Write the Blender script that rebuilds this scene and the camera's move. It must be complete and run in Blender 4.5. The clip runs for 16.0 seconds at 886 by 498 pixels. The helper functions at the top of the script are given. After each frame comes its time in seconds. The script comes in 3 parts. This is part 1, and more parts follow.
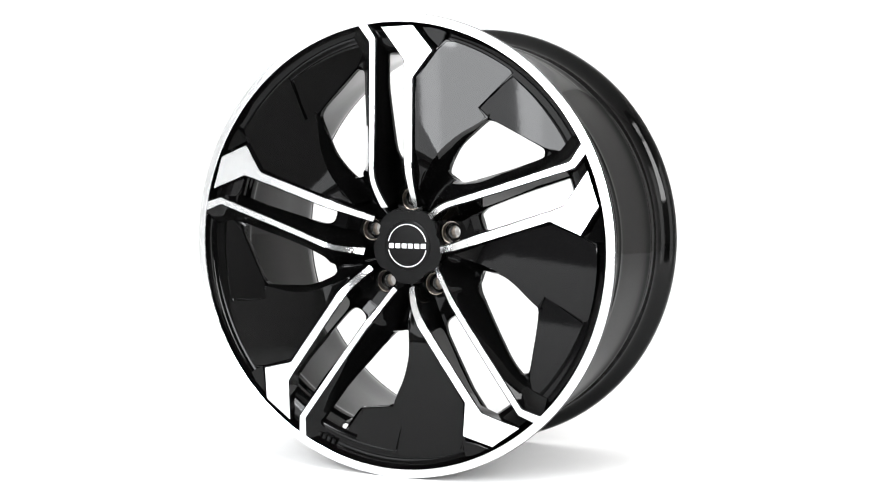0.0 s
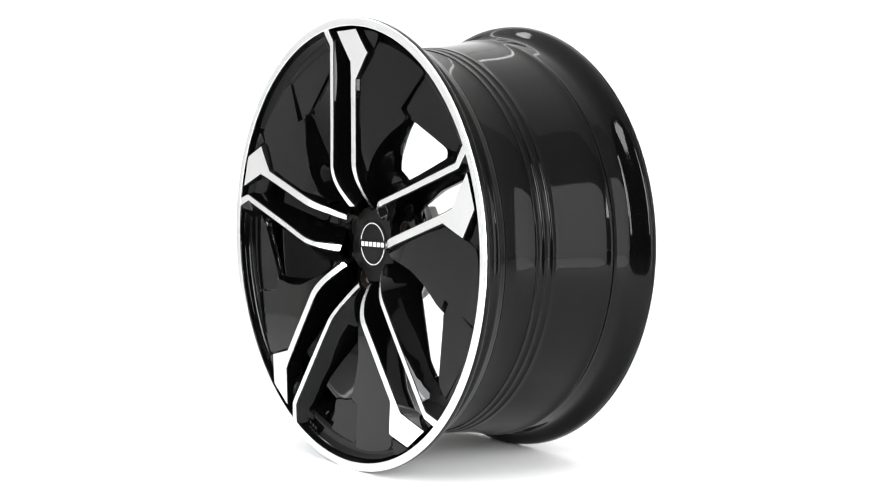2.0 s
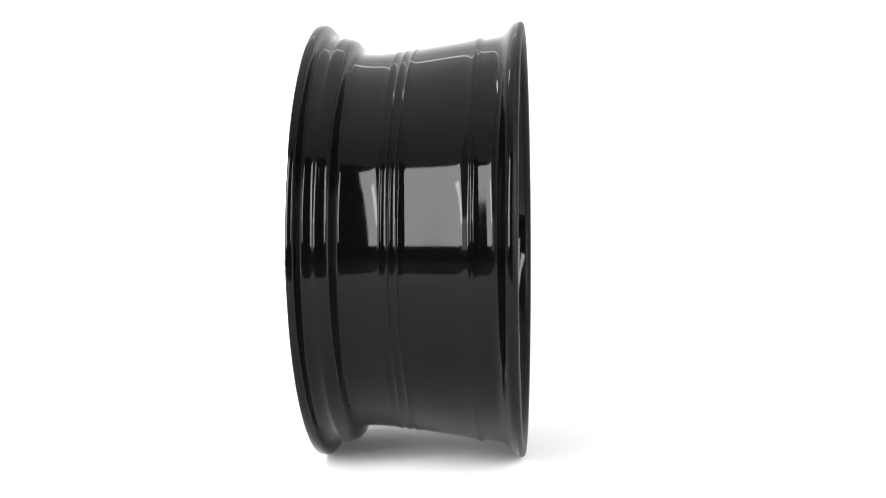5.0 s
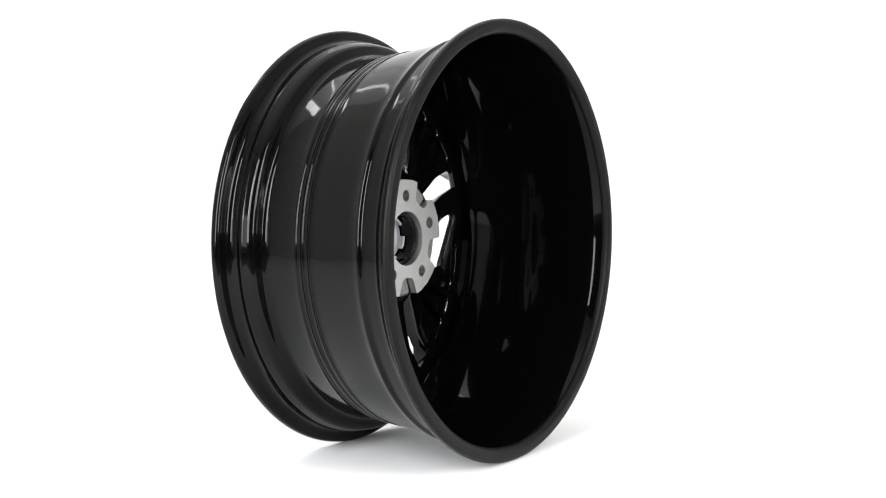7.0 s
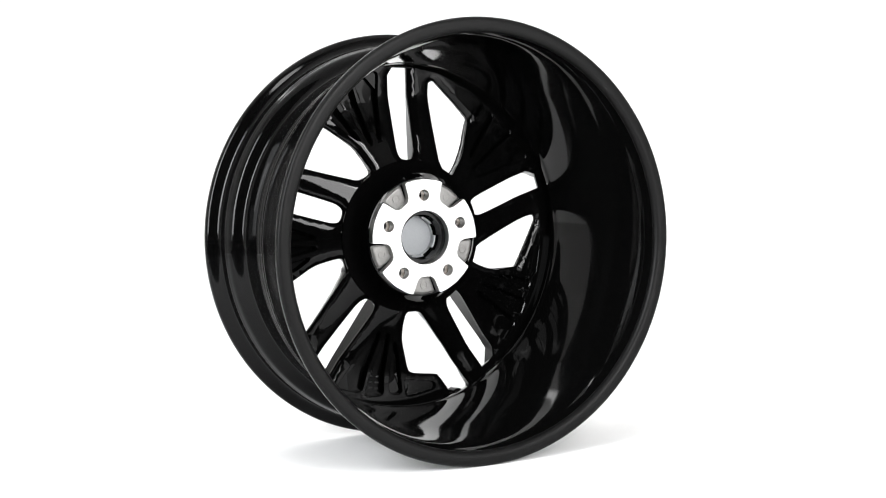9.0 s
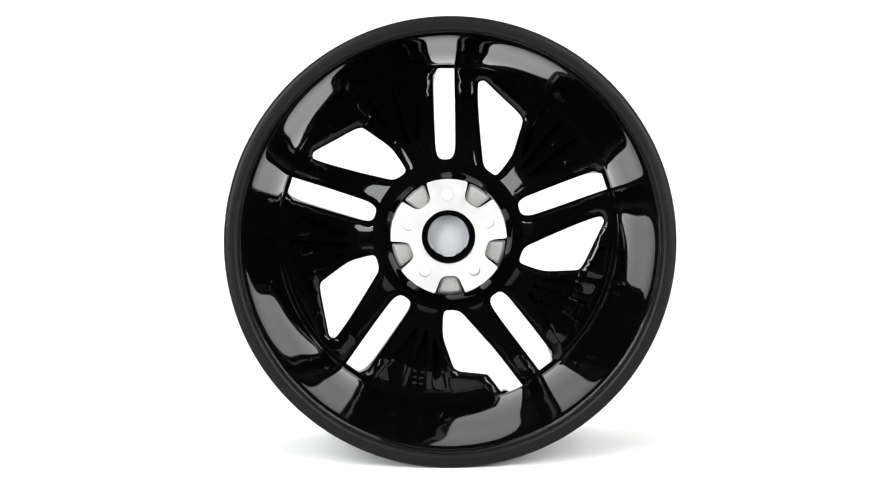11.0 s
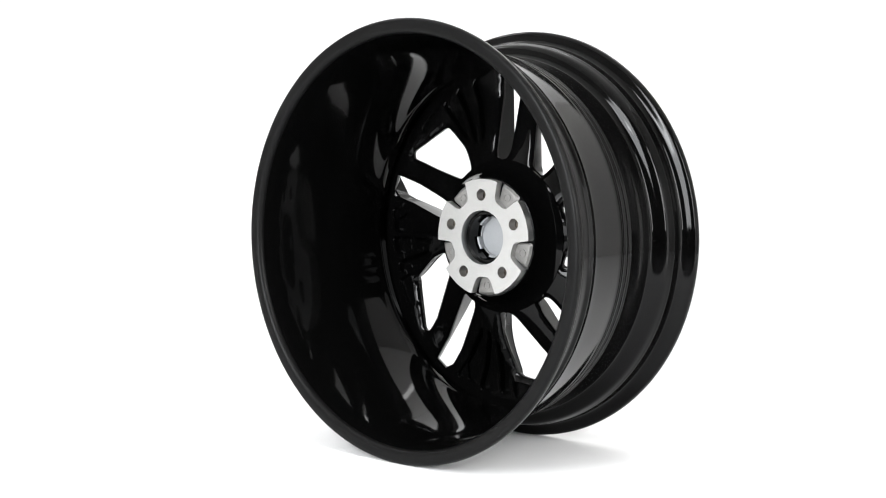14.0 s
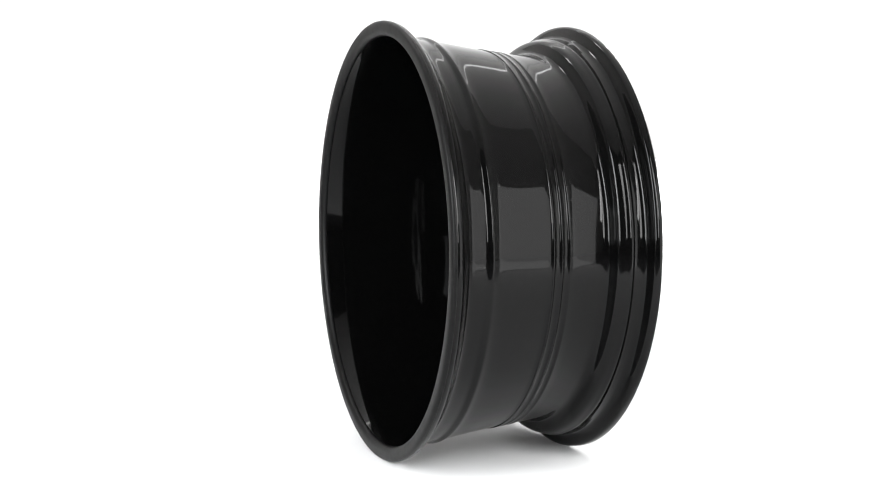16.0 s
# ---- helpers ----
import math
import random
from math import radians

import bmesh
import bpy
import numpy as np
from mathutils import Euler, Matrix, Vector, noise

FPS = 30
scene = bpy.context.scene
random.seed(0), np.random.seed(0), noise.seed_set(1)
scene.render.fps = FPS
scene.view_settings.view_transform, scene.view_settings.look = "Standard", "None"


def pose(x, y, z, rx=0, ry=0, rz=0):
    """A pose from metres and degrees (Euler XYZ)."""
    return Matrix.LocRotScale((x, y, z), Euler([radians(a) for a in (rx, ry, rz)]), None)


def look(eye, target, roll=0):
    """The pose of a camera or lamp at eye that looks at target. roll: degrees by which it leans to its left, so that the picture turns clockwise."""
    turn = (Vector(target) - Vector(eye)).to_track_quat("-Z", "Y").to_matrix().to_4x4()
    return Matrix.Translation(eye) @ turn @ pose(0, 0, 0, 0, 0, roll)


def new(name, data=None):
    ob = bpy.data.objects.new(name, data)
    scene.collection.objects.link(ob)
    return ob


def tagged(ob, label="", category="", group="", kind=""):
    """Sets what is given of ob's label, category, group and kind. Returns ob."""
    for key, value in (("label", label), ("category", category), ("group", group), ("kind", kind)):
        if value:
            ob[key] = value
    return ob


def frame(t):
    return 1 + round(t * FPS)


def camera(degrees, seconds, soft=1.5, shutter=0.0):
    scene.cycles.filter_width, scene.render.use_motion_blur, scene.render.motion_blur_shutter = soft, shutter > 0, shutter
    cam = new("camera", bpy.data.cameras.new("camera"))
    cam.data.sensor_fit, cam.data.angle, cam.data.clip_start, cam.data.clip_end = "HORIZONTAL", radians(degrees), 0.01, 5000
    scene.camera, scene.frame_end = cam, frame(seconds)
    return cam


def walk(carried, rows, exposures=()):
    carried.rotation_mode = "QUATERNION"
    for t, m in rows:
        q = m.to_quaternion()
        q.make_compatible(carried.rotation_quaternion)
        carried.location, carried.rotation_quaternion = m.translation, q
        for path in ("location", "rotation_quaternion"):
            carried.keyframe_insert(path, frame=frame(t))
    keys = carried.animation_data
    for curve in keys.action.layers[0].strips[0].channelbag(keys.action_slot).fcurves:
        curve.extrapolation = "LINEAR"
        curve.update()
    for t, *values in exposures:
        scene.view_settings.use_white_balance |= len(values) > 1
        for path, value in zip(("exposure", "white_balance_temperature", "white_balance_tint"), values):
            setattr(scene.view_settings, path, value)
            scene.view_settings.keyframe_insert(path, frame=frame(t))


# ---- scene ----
from mathutils.geometry import delaunay_2d_cdt

TURN0, TURN_RATE = -24.78, -14.036      # degrees at the start, degrees a second: the turntable's even turn
HUB_Z = 0.2729                          # height of the wheel's axle over the floor
cam = camera(36.42, 16.0, soft=1.1)
CAM_POSE = pose(0, -1.7149, HUB_Z + 0.1037, 0, 0, 0.237) @ pose(0, 0, 0, 90 - 3.849, 0, 0) @ pose(0, 0, 0, 0, 0, -0.405)
walk(cam, [(0.0, CAM_POSE), (16.0, CAM_POSE)])

# ---- light ----
world = bpy.data.worlds.new("studio_dark")
world.use_nodes = True
world.node_tree.nodes["Background"].inputs[0].default_value = (0.02, 0.02, 0.02, 1)
world.node_tree.nodes["Background"].inputs[1].default_value = 1.0
scene.world = world
scene.view_settings.exposure = -1.46


def area_light(name, eye, target, sx, sy, watts, colour=(1, 1, 1), roll=0):
    lamp = bpy.data.lights.new(name, "AREA")
    lamp.shape, lamp.size, lamp.size_y, lamp.energy, lamp.color = "RECTANGLE", sx, sy, watts, colour
    ob = new(name, lamp)
    ob.matrix_world = look(eye, target, roll)
    return ob


def strip_light(name, p, q, width, target, watts, colour=(1, 1, 1)):
    """Long lamp from p to q that faces the target."""
    p, q = Vector(p), Vector(q)
    mid, along = (p + q) / 2, (q - p).normalized()
    back = mid - Vector(target)
    back = (back - along * back.dot(along)).normalized()
    side = along.cross(back)
    ob = area_light(name, mid, target, width, (q - p).length, watts, colour)
    ob.matrix_world = Matrix.Translation(mid) @ Matrix((side, along, back)).transposed().to_4x4()
    return ob


area_light("ceiling_light", (0, 0.55, 2.97), (0, 0.5501, 0), 4.38, 6.0, 98, (1.0, 0.975, 0.955))
# Unseen lamp, added only to lift the backdrop paper to pure white.
area_light("backdrop_fill", (0, 2.2, 2.75), (0, 3.6, 0.45), 3.8, 0.35, 66)
area_light("overhead_light", (-1.6, 1.0, 2.6), (0, 0, 0.4), 0.3, 0.5, 18)
area_light("front_softbox", (0.91, -1.70, 1.03), (0, 0, 0.55), 0.42, 1.4, 90)
area_light("front_softbox", (-1.06, -1.70, 1.05), (0, 0, 0.55), 0.56, 1.6, 165, (0.96, 0.98, 1.0))
area_light("low_softbox", (-1.70, -1.70, 0.5), (0, 0, 0.45), 0.56, 0.62, 15, (0.96, 0.98, 1.0))
area_light("side_softbox", (1.08, -0.78, 0.44), (0, -0.7, 0.4), 0.56, 0.86, 15)
strip_light("front_strip", (1.02, -1.55, 1.42), (1.38, -1.7, 0.68), 0.16, (0, 0, 0.4), 30)
strip_light("front_strip", (-1.02, -1.55, 1.42), (-1.38, -1.7, 0.68), 0.16, (0, 0, 0.4), 30, (0.96, 0.98, 1.0))


# ---- materials ----
def material(name, colour, rough, metal=0.0, grain=0.0, grain_size=400.0, bump=0.0, bump_size=300.0, spec=0.5, rough_var=0.0, coat=0.0):
    m = bpy.data.materials.new(name)
    m.use_nodes = True
    nt = m.node_tree
    b = nt.nodes["Principled BSDF"]
    b.inputs["Base Color"].default_value = (*colour, 1)
    b.inputs["Roughness"].default_value = rough
    b.inputs["Metallic"].default_value = metal
    b.inputs["Specular IOR Level"].default_value = spec
    b.inputs["Coat Weight"].default_value = coat
    b.inputs["Coat Roughness"].default_value = 0.03
    co = nt.nodes.new("ShaderNodeTexCoord")
    if grain > 0 or rough_var > 0:
        n = nt.nodes.new("ShaderNodeTexNoise")
        n.inputs["Scale"].default_value, n.inputs["Detail"].default_value = grain_size, 5
        big = nt.nodes.new("ShaderNodeTexNoise")
        big.inputs["Scale"].default_value, big.inputs["Detail"].default_value = grain_size / 25, 3
        nt.links.new(co.outputs["Object"], n.inputs["Vector"])
        nt.links.new(co.outputs["Object"], big.inputs["Vector"])
        both = nt.nodes.new("ShaderNodeMath")
        both.operation = "ADD"
        nt.links.new(n.outputs["Fac"], both.inputs[0])
        nt.links.new(big.outputs["Fac"], both.inputs[1])
        if grain > 0:
            r = nt.nodes.new("ShaderNodeMapRange")
            r.inputs["From Min"].default_value, r.inputs["From Max"].default_value = 0.6, 1.4
            r.inputs["To Min"].default_value, r.inputs["To Max"].default_value = 1 - grain, 1 + grain
            nt.links.new(both.outputs[0], r.inputs["Value"])
            mix = nt.nodes.new("ShaderNodeVectorMath")
            mix.operation = "SCALE"
            mix.inputs[0].default_value = colour
            nt.links.new(r.outputs[0], mix.inputs["Scale"])
            nt.links.new(mix.outputs[0], b.inputs["Base Color"])
        if rough_var > 0:
            r = nt.nodes.new("ShaderNodeMapRange")
            r.inputs["From Min"].default_value, r.inputs["From Max"].default_value = 0.6, 1.4
            r.inputs["To Min"].default_value, r.inputs["To Max"].default_value = max(0.0, rough - rough_var), rough + rough_var
            nt.links.new(both.outputs[0], r.inputs["Value"])
            nt.links.new(r.outputs[0], b.inputs["Roughness"])
    if bump > 0:
        n = nt.nodes.new("ShaderNodeTexNoise")
        n.inputs["Scale"].default_value, n.inputs["Detail"].default_value = bump_size, 3
        nt.links.new(co.outputs["Object"], n.inputs["Vector"])
        k = nt.nodes.new("ShaderNodeBump")
        k.inputs["Strength"].default_value, k.inputs["Distance"].default_value = bump, 0.001
        nt.links.new(n.outputs["Fac"], k.inputs["Height"])
        nt.links.new(k.outputs[0], b.inputs["Normal"])
    return m


BLACK = material("gloss_black_paint", (0.0014, 0.0014, 0.0014), 0.04, spec=0.17, bump=0.012, bump_size=90, rough_var=0.015, grain_size=60)
BARREL_PAINT = material("gloss_black_barrel_paint", (0.0014, 0.0014, 0.0014), 0.06, spec=0.14, bump=0.02, bump_size=70, rough_var=0.02, grain_size=60)
SATIN = material("satin_black_plastic", (0.003, 0.003, 0.003), 0.3, spec=0.1, bump=0.05, bump_size=900, grain=0.1)
FLANGE = material("satin_black_flange_paint", (0.003, 0.003, 0.003), 0.42, spec=0.12, bump=0.05, bump_size=500, grain=0.15, rough_var=0.06, grain_size=120)
MACHINED = material("diamond_cut_aluminium", (0.86, 0.87, 0.88), 0.24, metal=1.0, grain=0.03, grain_size=300, rough_var=0.05)
PAD = material("machined_pad_aluminium", (0.58, 0.58, 0.57), 0.42, metal=1.0, grain=0.05, grain_size=220, rough_var=0.06, bump=0.03, bump_size=700)
CAST = material("raw_cast_aluminium", (0.235, 0.23, 0.222), 0.55, metal=0.7, grain=0.16, grain_size=260, bump=0.3, bump_size=420)
SEAT = material("bare_bolt_seat_metal", (0.33, 0.285, 0.245), 0.3, metal=1.0, grain=0.08, grain_size=300)
CAPBACK = material("grey_cap_plastic", (0.28, 0.29, 0.30), 0.5, grain=0.05, bump=0.05)
PRINT = material("silver_print", (0.75, 0.75, 0.76), 0.35, metal=0.3, grain=0.04)
WHITE = material("white_studio_paper", (0.86, 0.86, 0.86), 0.75, spec=0.2, grain=0.012, grain_size=30)
SIDE = material("pale_grey_studio_cloth", (0.6, 0.594, 0.584), 0.85, spec=0.2, grain=0.06, grain_size=20)
DARK = material("dark_studio_wall", (0.03, 0.03, 0.032), 0.8, grain=0.2, grain_size=6)


# ---- mesh helpers ----
def finish(bm, sharp=28):
    bmesh.ops.recalc_face_normals(bm, faces=bm.faces)
    me = bpy.data.meshes.new("mesh")
    bm.to_mesh(me)
    bm.free()
    me.shade_smooth()
    me.set_sharp_from_angle(angle=radians(sharp))
    return me


def part(name, bm, mat, parent, label="", sharp=16):
    me = finish(bm, sharp)
    me.materials.append(mat)
    ob = new(name, me)
    ob.parent = parent
    if label:
        ob["label"] = label
    return ob


def sheet(name, bm, mat, label, category):
    me = finish(bm)
    me.materials.append(mat)
    return tagged(new(name, me), label, category, kind="structure")


def box(x0, x1, y0, y1, z0, z1):
    bm = bmesh.new()
    bmesh.ops.create_cube(bm, size=1.0)
    for v in bm.verts:
        v.co = Vector((x0 + (v.co.x + 0.5) * (x1 - x0), y0 + (v.co.y + 0.5) * (y1 - y0), z0 + (v.co.z + 0.5) * (z1 - z0)))
    return bm


# ---- studio ----
def white_sweep():
    """Floor paper that curves up into the backdrop, 6 mm thick."""
    line = [(-1.05, 0.0), (2.9, 0.0)]
    line += [(2.9 + 0.7 * math.sin(a), 0.7 - 0.7 * math.cos(a)) for a in (radians(7.5 * i) for i in range(1, 13))]
    line += [(3.6, 3.0)]
    bm = bmesh.new()
    rows = []
    for i, (y, z) in enumerate(line):
        p, q = line[max(0, i - 1)], line[min(len(line) - 1, i + 1)]
        ty, tz = q[0] - p[0], q[1] - p[1]
        n = math.hypot(ty, tz)
        oy, oz = 0.006 * tz / n, -0.006 * ty / n
        rows.append([bm.verts.new(c) for c in ((-2.2, y, z), (2.2, y, z), (2.2, y + oy, z + oz), (-2.2, y + oy, z + oz))])
    for a, b in zip(rows, rows[1:]):
        for i in range(4):
            bm.faces.new((a[i], a[(i + 1) % 4], b[(i + 1) % 4], b[i]))
    bm.faces.new(rows[0])
    bm.faces.new(rows[-1][::-1])
    return bm


sheet("floor", white_sweep(), WHITE, "seamless white paper floor curving up into backdrop", "studio floor")
sheet("wall_left", box(-2.3, -2.2, -3.3, 3.7, -0.02, 3.0), SIDE, "plain pale grey studio side wall", "wall")
sheet("wall_right", box(2.2, 2.3, -3.3, 3.7, -0.02, 3.0), SIDE, "plain pale grey studio side wall", "wall")
sheet("ceiling", box(-2.3, 2.3, -2.5, 3.7, 3.0, 3.1), WHITE, "plain white studio ceiling", "ceiling")
sheet("ground", box(-4.0, 4.0, -5.0, 3.8, -0.12, -0.02), DARK, "dark matt floor of the room", "floor")
sheet("wall_front", box(-4.0, 4.0, -5.1, -5.0, -0.02, 3.3), DARK, "dark wall of the room", "wall")
sheet("wall_far_left", box(-4.1, -4.0, -5.0, 3.8, -0.02, 3.3), DARK, "dark wall of the room", "wall")
sheet("wall_far_right", box(4.0, 4.1, -5.0, 3.8, -0.02, 3.3), DARK, "dark wall of the room", "wall")
sheet("wall_back", box(-4.0, 4.0, 3.8, 3.9, -0.02, 3.3), DARK, "dark wall of the room", "wall")
sheet("ceiling_dark", box(-4.1, 4.1, -5.1, 3.9, 3.3, 3.4), DARK, "dark ceiling of the room", "ceiling")


# ---- the wheel ----
# Its own space: x to the right seen from the front, depth d along the axle towards the front, z up; millimetres.
STAND = pose(-0.0011, 0, HUB_Z, 0.148, 0, 0)


def at(x, z, d):
    return STAND @ Vector((x * 0.000997, (0.8 - d) / 1000, z * 0.000997))


def turned(x, z, k):
    a = radians(72 * k)
    return x * math.cos(a) + z * math.sin(a), -x * math.sin(a) + z * math.cos(a)


def front(x, z):
    """Depth of the diamond-cut face: flat outside, dished towards the hub."""
    r = math.hypot(x, z)
    return 157.5 - 29.5 * min(1.05, max(0, (100 - r) / 52)) ** 1.7


def rear(x, z):
    r = math.hypot(x, z)
    return 107 + 24 * min(1, max(0, (r - 100) / 90)) - 14 * min(1, max(0, (98 - r) / 40))


def revolve(profile, steps=192, close=True):
    """Solid of revolution about the axle; profile of (depth, radius)."""
    bm = bmesh.new()
    rings = []
    for i in range(steps):
        a = 2 * math.pi * i / steps
        rings.append([bm.verts.new(at(r * math.sin(a), r * math.cos(a), d)) for d, r in profile])
    n = len(profile)
    for i in range(steps):
        p, q = rings[i], rings[(i + 1) % steps]
        for j in range(n if close else n - 1):
            bm.faces.new((p[j], p[(j + 1) % n], q[(j + 1) % n], q[j]))
    return bm


def rounded(points, radius=2.0, steps=3, closed=True):
    """Rounds the corners of a polyline."""
    out = []
    n = len(points)
    for i, p in enumerate(points):
        if not closed and i in (0, n - 1):
            out.append(Vector(p))
            continue
        p = Vector(p)
        a, b = Vector(points[i - 1]), Vector(points[(i + 1) % n])
        r = min(radius, (a - p).length * 0.45, (b - p).length * 0.45)
        s, e = p + (a - p).normalized() * r, p + (b - p).normalized() * r
        for j in range(steps + 1):
            t = j / steps
            out.append(s * (1 - t) ** 2 + p * 2 * t * (1 - t) + e * t * t)
    return out


def prism(top, bottom, bevel=0.9):
    """Solid between two loops of (x, z, depth), the upper edge rounded."""
    bm = bmesh.new()
    a = [bm.verts.new(at(*p)) for p in top]
    b = [bm.verts.new(at(*p)) for p in bottom]
    n = len(a)
    cap = bm.faces.new(a)
    bm.faces.new(b[::-1])
    for i in range(n):
        bm.faces.new((a[i], b[i], b[(i + 1) % n], a[(i + 1) % n]))
    if bevel:
        bmesh.ops.bevel(bm, geom=list(cap.edges), offset=bevel / 1000, segments=2, affect="EDGES", clamp_overlap=True)
    bmesh.ops.triangulate(bm, faces=[f for f in bm.faces if len(f.verts) > 4])
    return bm


def loft(loops, bevel_at=(), bevel=0.9):
    """Solid through a row of closed cross-sections of (x, z, depth)."""
    bm = bmesh.new()
    rows = [[bm.verts.new(at(*p)) for p in loop] for loop in loops]
    n = len(rows[0])
    for p, q in zip(rows, rows[1:]):
        for j in range(n):
            bm.faces.new((p[j], p[(j + 1) % n], q[(j + 1) % n], q[j]))
    bm.faces.new(rows[0])
    bm.faces.new(rows[-1][::-1])
    edges = []
    for j in bevel_at:
        for p, q in zip(rows, rows[1:]):
            edges.append(bm.edges.get((p[j], q[j])))
    if edges:
        bmesh.ops.bevel(bm, geom=edges, offset=bevel / 1000, segments=2, affect="EDGES", clamp_overlap=True)
    return bm


def smooth_line(points, per=4):
    """Points along a line with its corners eased (Catmull-Rom)."""
    p = [points[0]] + list(points) + [points[-1]]
    out = []
    for i in range(1, len(p) - 2):
        for s in range(per):
            t = s / per
            row = []
            for c in range(len(p[i])):
                p0, p1, p2, p3 = p[i - 1][c], p[i][c], p[i + 1][c], p[i + 2][c]
                row.append(0.5 * (2 * p1 + (p2 - p0) * t + (2 * p0 - 5 * p1 + 4 * p2 - p3) * t * t + (3 * p1 - p0 - 3 * p2 + p3) * t ** 3))
            out.append(tuple(row))
    out.append(tuple(points[-1]))
    return out


def edge_line(points, straight=5, per=3):
    """Straight runs with crisp corners outside, an eased curve towards the hub."""
    out = []
    for (x0, z0), (x1, z1) in zip(points[:straight], points[1:straight + 1]):
        out += [(x0 + (x1 - x0) * i / per, z0 + (z1 - z0) * i / per) for i in range(per)]
    return out + smooth_line(points[straight - 1:], per * 2)[per * 2:]


def cut(bm, cutters, tolerant=False):
    """bm less the cutters, by an exact boolean."""
    def temp(b):
        bmesh.ops.recalc_face_normals(b, faces=b.faces)
        me = bpy.data.meshes.new("temp")
        b.to_mesh(me)
        b.free()
        return new("temp", me)
    base = temp(bm)
    others = [temp(c) for c in cutters]
    for o in others:
        mod = base.modifiers.new("cut", "BOOLEAN")
        mod.operation, mod.solver, mod.object = "DIFFERENCE", "EXACT", o
        mod.use_self, mod.use_hole_tolerant = tolerant, tolerant
    me = bpy.data.meshes.new_from_object(base.evaluated_get(bpy.context.evaluated_depsgraph_get()))
    out = bmesh.new()
    out.from_mesh(me)
    for o in [base] + others:
        old = o.data
        bpy.data.objects.remove(o)
        bpy.data.meshes.remove(old)
    bpy.data.meshes.remove(me)
    return out


def drum(x, z, d0, d1, r0, r1=None, steps=32):
    """Round plug along the axle from depth d0 to d1."""
    r1 = r0 if r1 is None else r1
    ring = [(math.sin(2 * math.pi * i / steps), math.cos(2 * math.pi * i / steps)) for i in range(steps)]
    return prism([(x + r1 * s, z + r1 * c, d1) for s, c in ring], [(x + r0 * s, z + r0 * c, d0) for s, c in ring], 0)


def tube(x, z, d0, d1, inner0, inner1, outer0, outer1, steps=36):
    bm = bmesh.new()
    rings = []
    for i in range(steps):
        s, c = math.sin(2 * math.pi * i / steps), math.cos(2 * math.pi * i / steps)
        rings.append([bm.verts.new(at(x + r * s, z + r * c, d)) for r, d in ((inner0, d0), (outer0, d0), (outer1, d1), (inner1, d1))])
    for i in range(steps):
        p, q = rings[i], rings[(i + 1) % steps]
        for j in range(4):
            bm.faces.new((p[j], p[(j + 1) % 4], q[(j + 1) % 4], q[j]))
    return bm


def cup(x, z, steps=36):
    """Round seat of a bolt: a short bore that opens like a bowl."""
    line = [(7.3, 80), (7.3, 88), (7.9, 89.5), (9.2, 91.2), (10.6, 93.6), (11.7, 96.8), (12.3, 100.5), (12.6, 104.0), (13.6, 104.0), (13.6, 96), (9.0, 86), (8.6, 80)]
    bm = bmesh.new()
    rings = []
    for i in range(steps):
        s, c = math.sin(2 * math.pi * i / steps), math.cos(2 * math.pi * i / steps)
        rings.append([bm.verts.new(at(x + r * s, z + r * c, d)) for r, d in line])
    for i in range(steps):
        p, q = rings[i], rings[(i + 1) % steps]
        for j in range(len(line)):
            bm.faces.new((p[j], p[(j + 1) % len(line)], q[(j + 1) % len(line)], q[j]))
    return bm


wheel = tagged(new("alloy_wheel"), "gloss black alloy wheel with diamond-cut spokes standing on white floor", "wheel rim")

# barrel with flanges, bead seats, drop centre, three ribs and the ring that carries the spokes
BARREL = [(156.5, 272.7), (154.5, 273.5), (150.5, 273.4), (147.5, 271.8), (145.5, 267.0), (143.8, 261.5), (140.5, 257.6), (136, 256.4), (130.5, 256.0),
          (127.5, 256.9), (124.5, 257.0), (121.5, 255.9), (117.5, 254.9), (113.0, 252.8), (110.0, 248.5), (107.6, 242.6), (105.2, 238.8), (101.5, 237.0),
          (96, 236.4), (80, 236.3), (59.5, 238.4), (58.2, 239.5), (56.0, 239.6), (54.6, 238.9), (49.1, 239.6), (47.8, 240.7), (45.6, 240.8), (44.2, 240.1),
          (38.2, 241.0), (36.9, 242.1), (34.7, 242.2), (33.3, 241.5), (20, 243.4), (0, 246.3), (-20, 249.4), (-32, 251.6), (-38, 253.4), (-42, 255.0),
          (-44.5, 255.1), (-47.5, 253.4), (-50.5, 253.0), (-58, 254.2), (-66, 255.5), (-71.5, 257.4), (-76, 261.2), (-80.0, 266.5), (-83.5, 270.8),
          (-87, 273.2), (-91.5, 273.7), (-95.0, 272.7), (-96.6, 270.0), (-96.9, 265.0), (-96.3, 260.4), (-93.8, 257.2), (-88.0, 254.9), (-78, 251.5),
          (-60, 248.3), (-20, 243.2), (20, 237.4), (60, 233.2), (85, 231.8), (96, 231.6), (101, 231.4), (103.0, 231.0), (106, 230.4), (111, 230.6), (114.5, 231.6), (117.0, 234.5),
          (124.0, 236.2), (138.0, 239.6), (141.6, 242.6), (142.6, 247.0), (142.8, 253.5), (144.4, 258.3), (147.4, 260.9), (150.5, 262.4), (156.0, 263.0)]
part("barrel", revolve(smooth_line(BARREL, 2)[:-1] + [BARREL[-1]]), BARREL_PAINT, wheel, "gloss black barrel with rounded flanges", sharp=50)
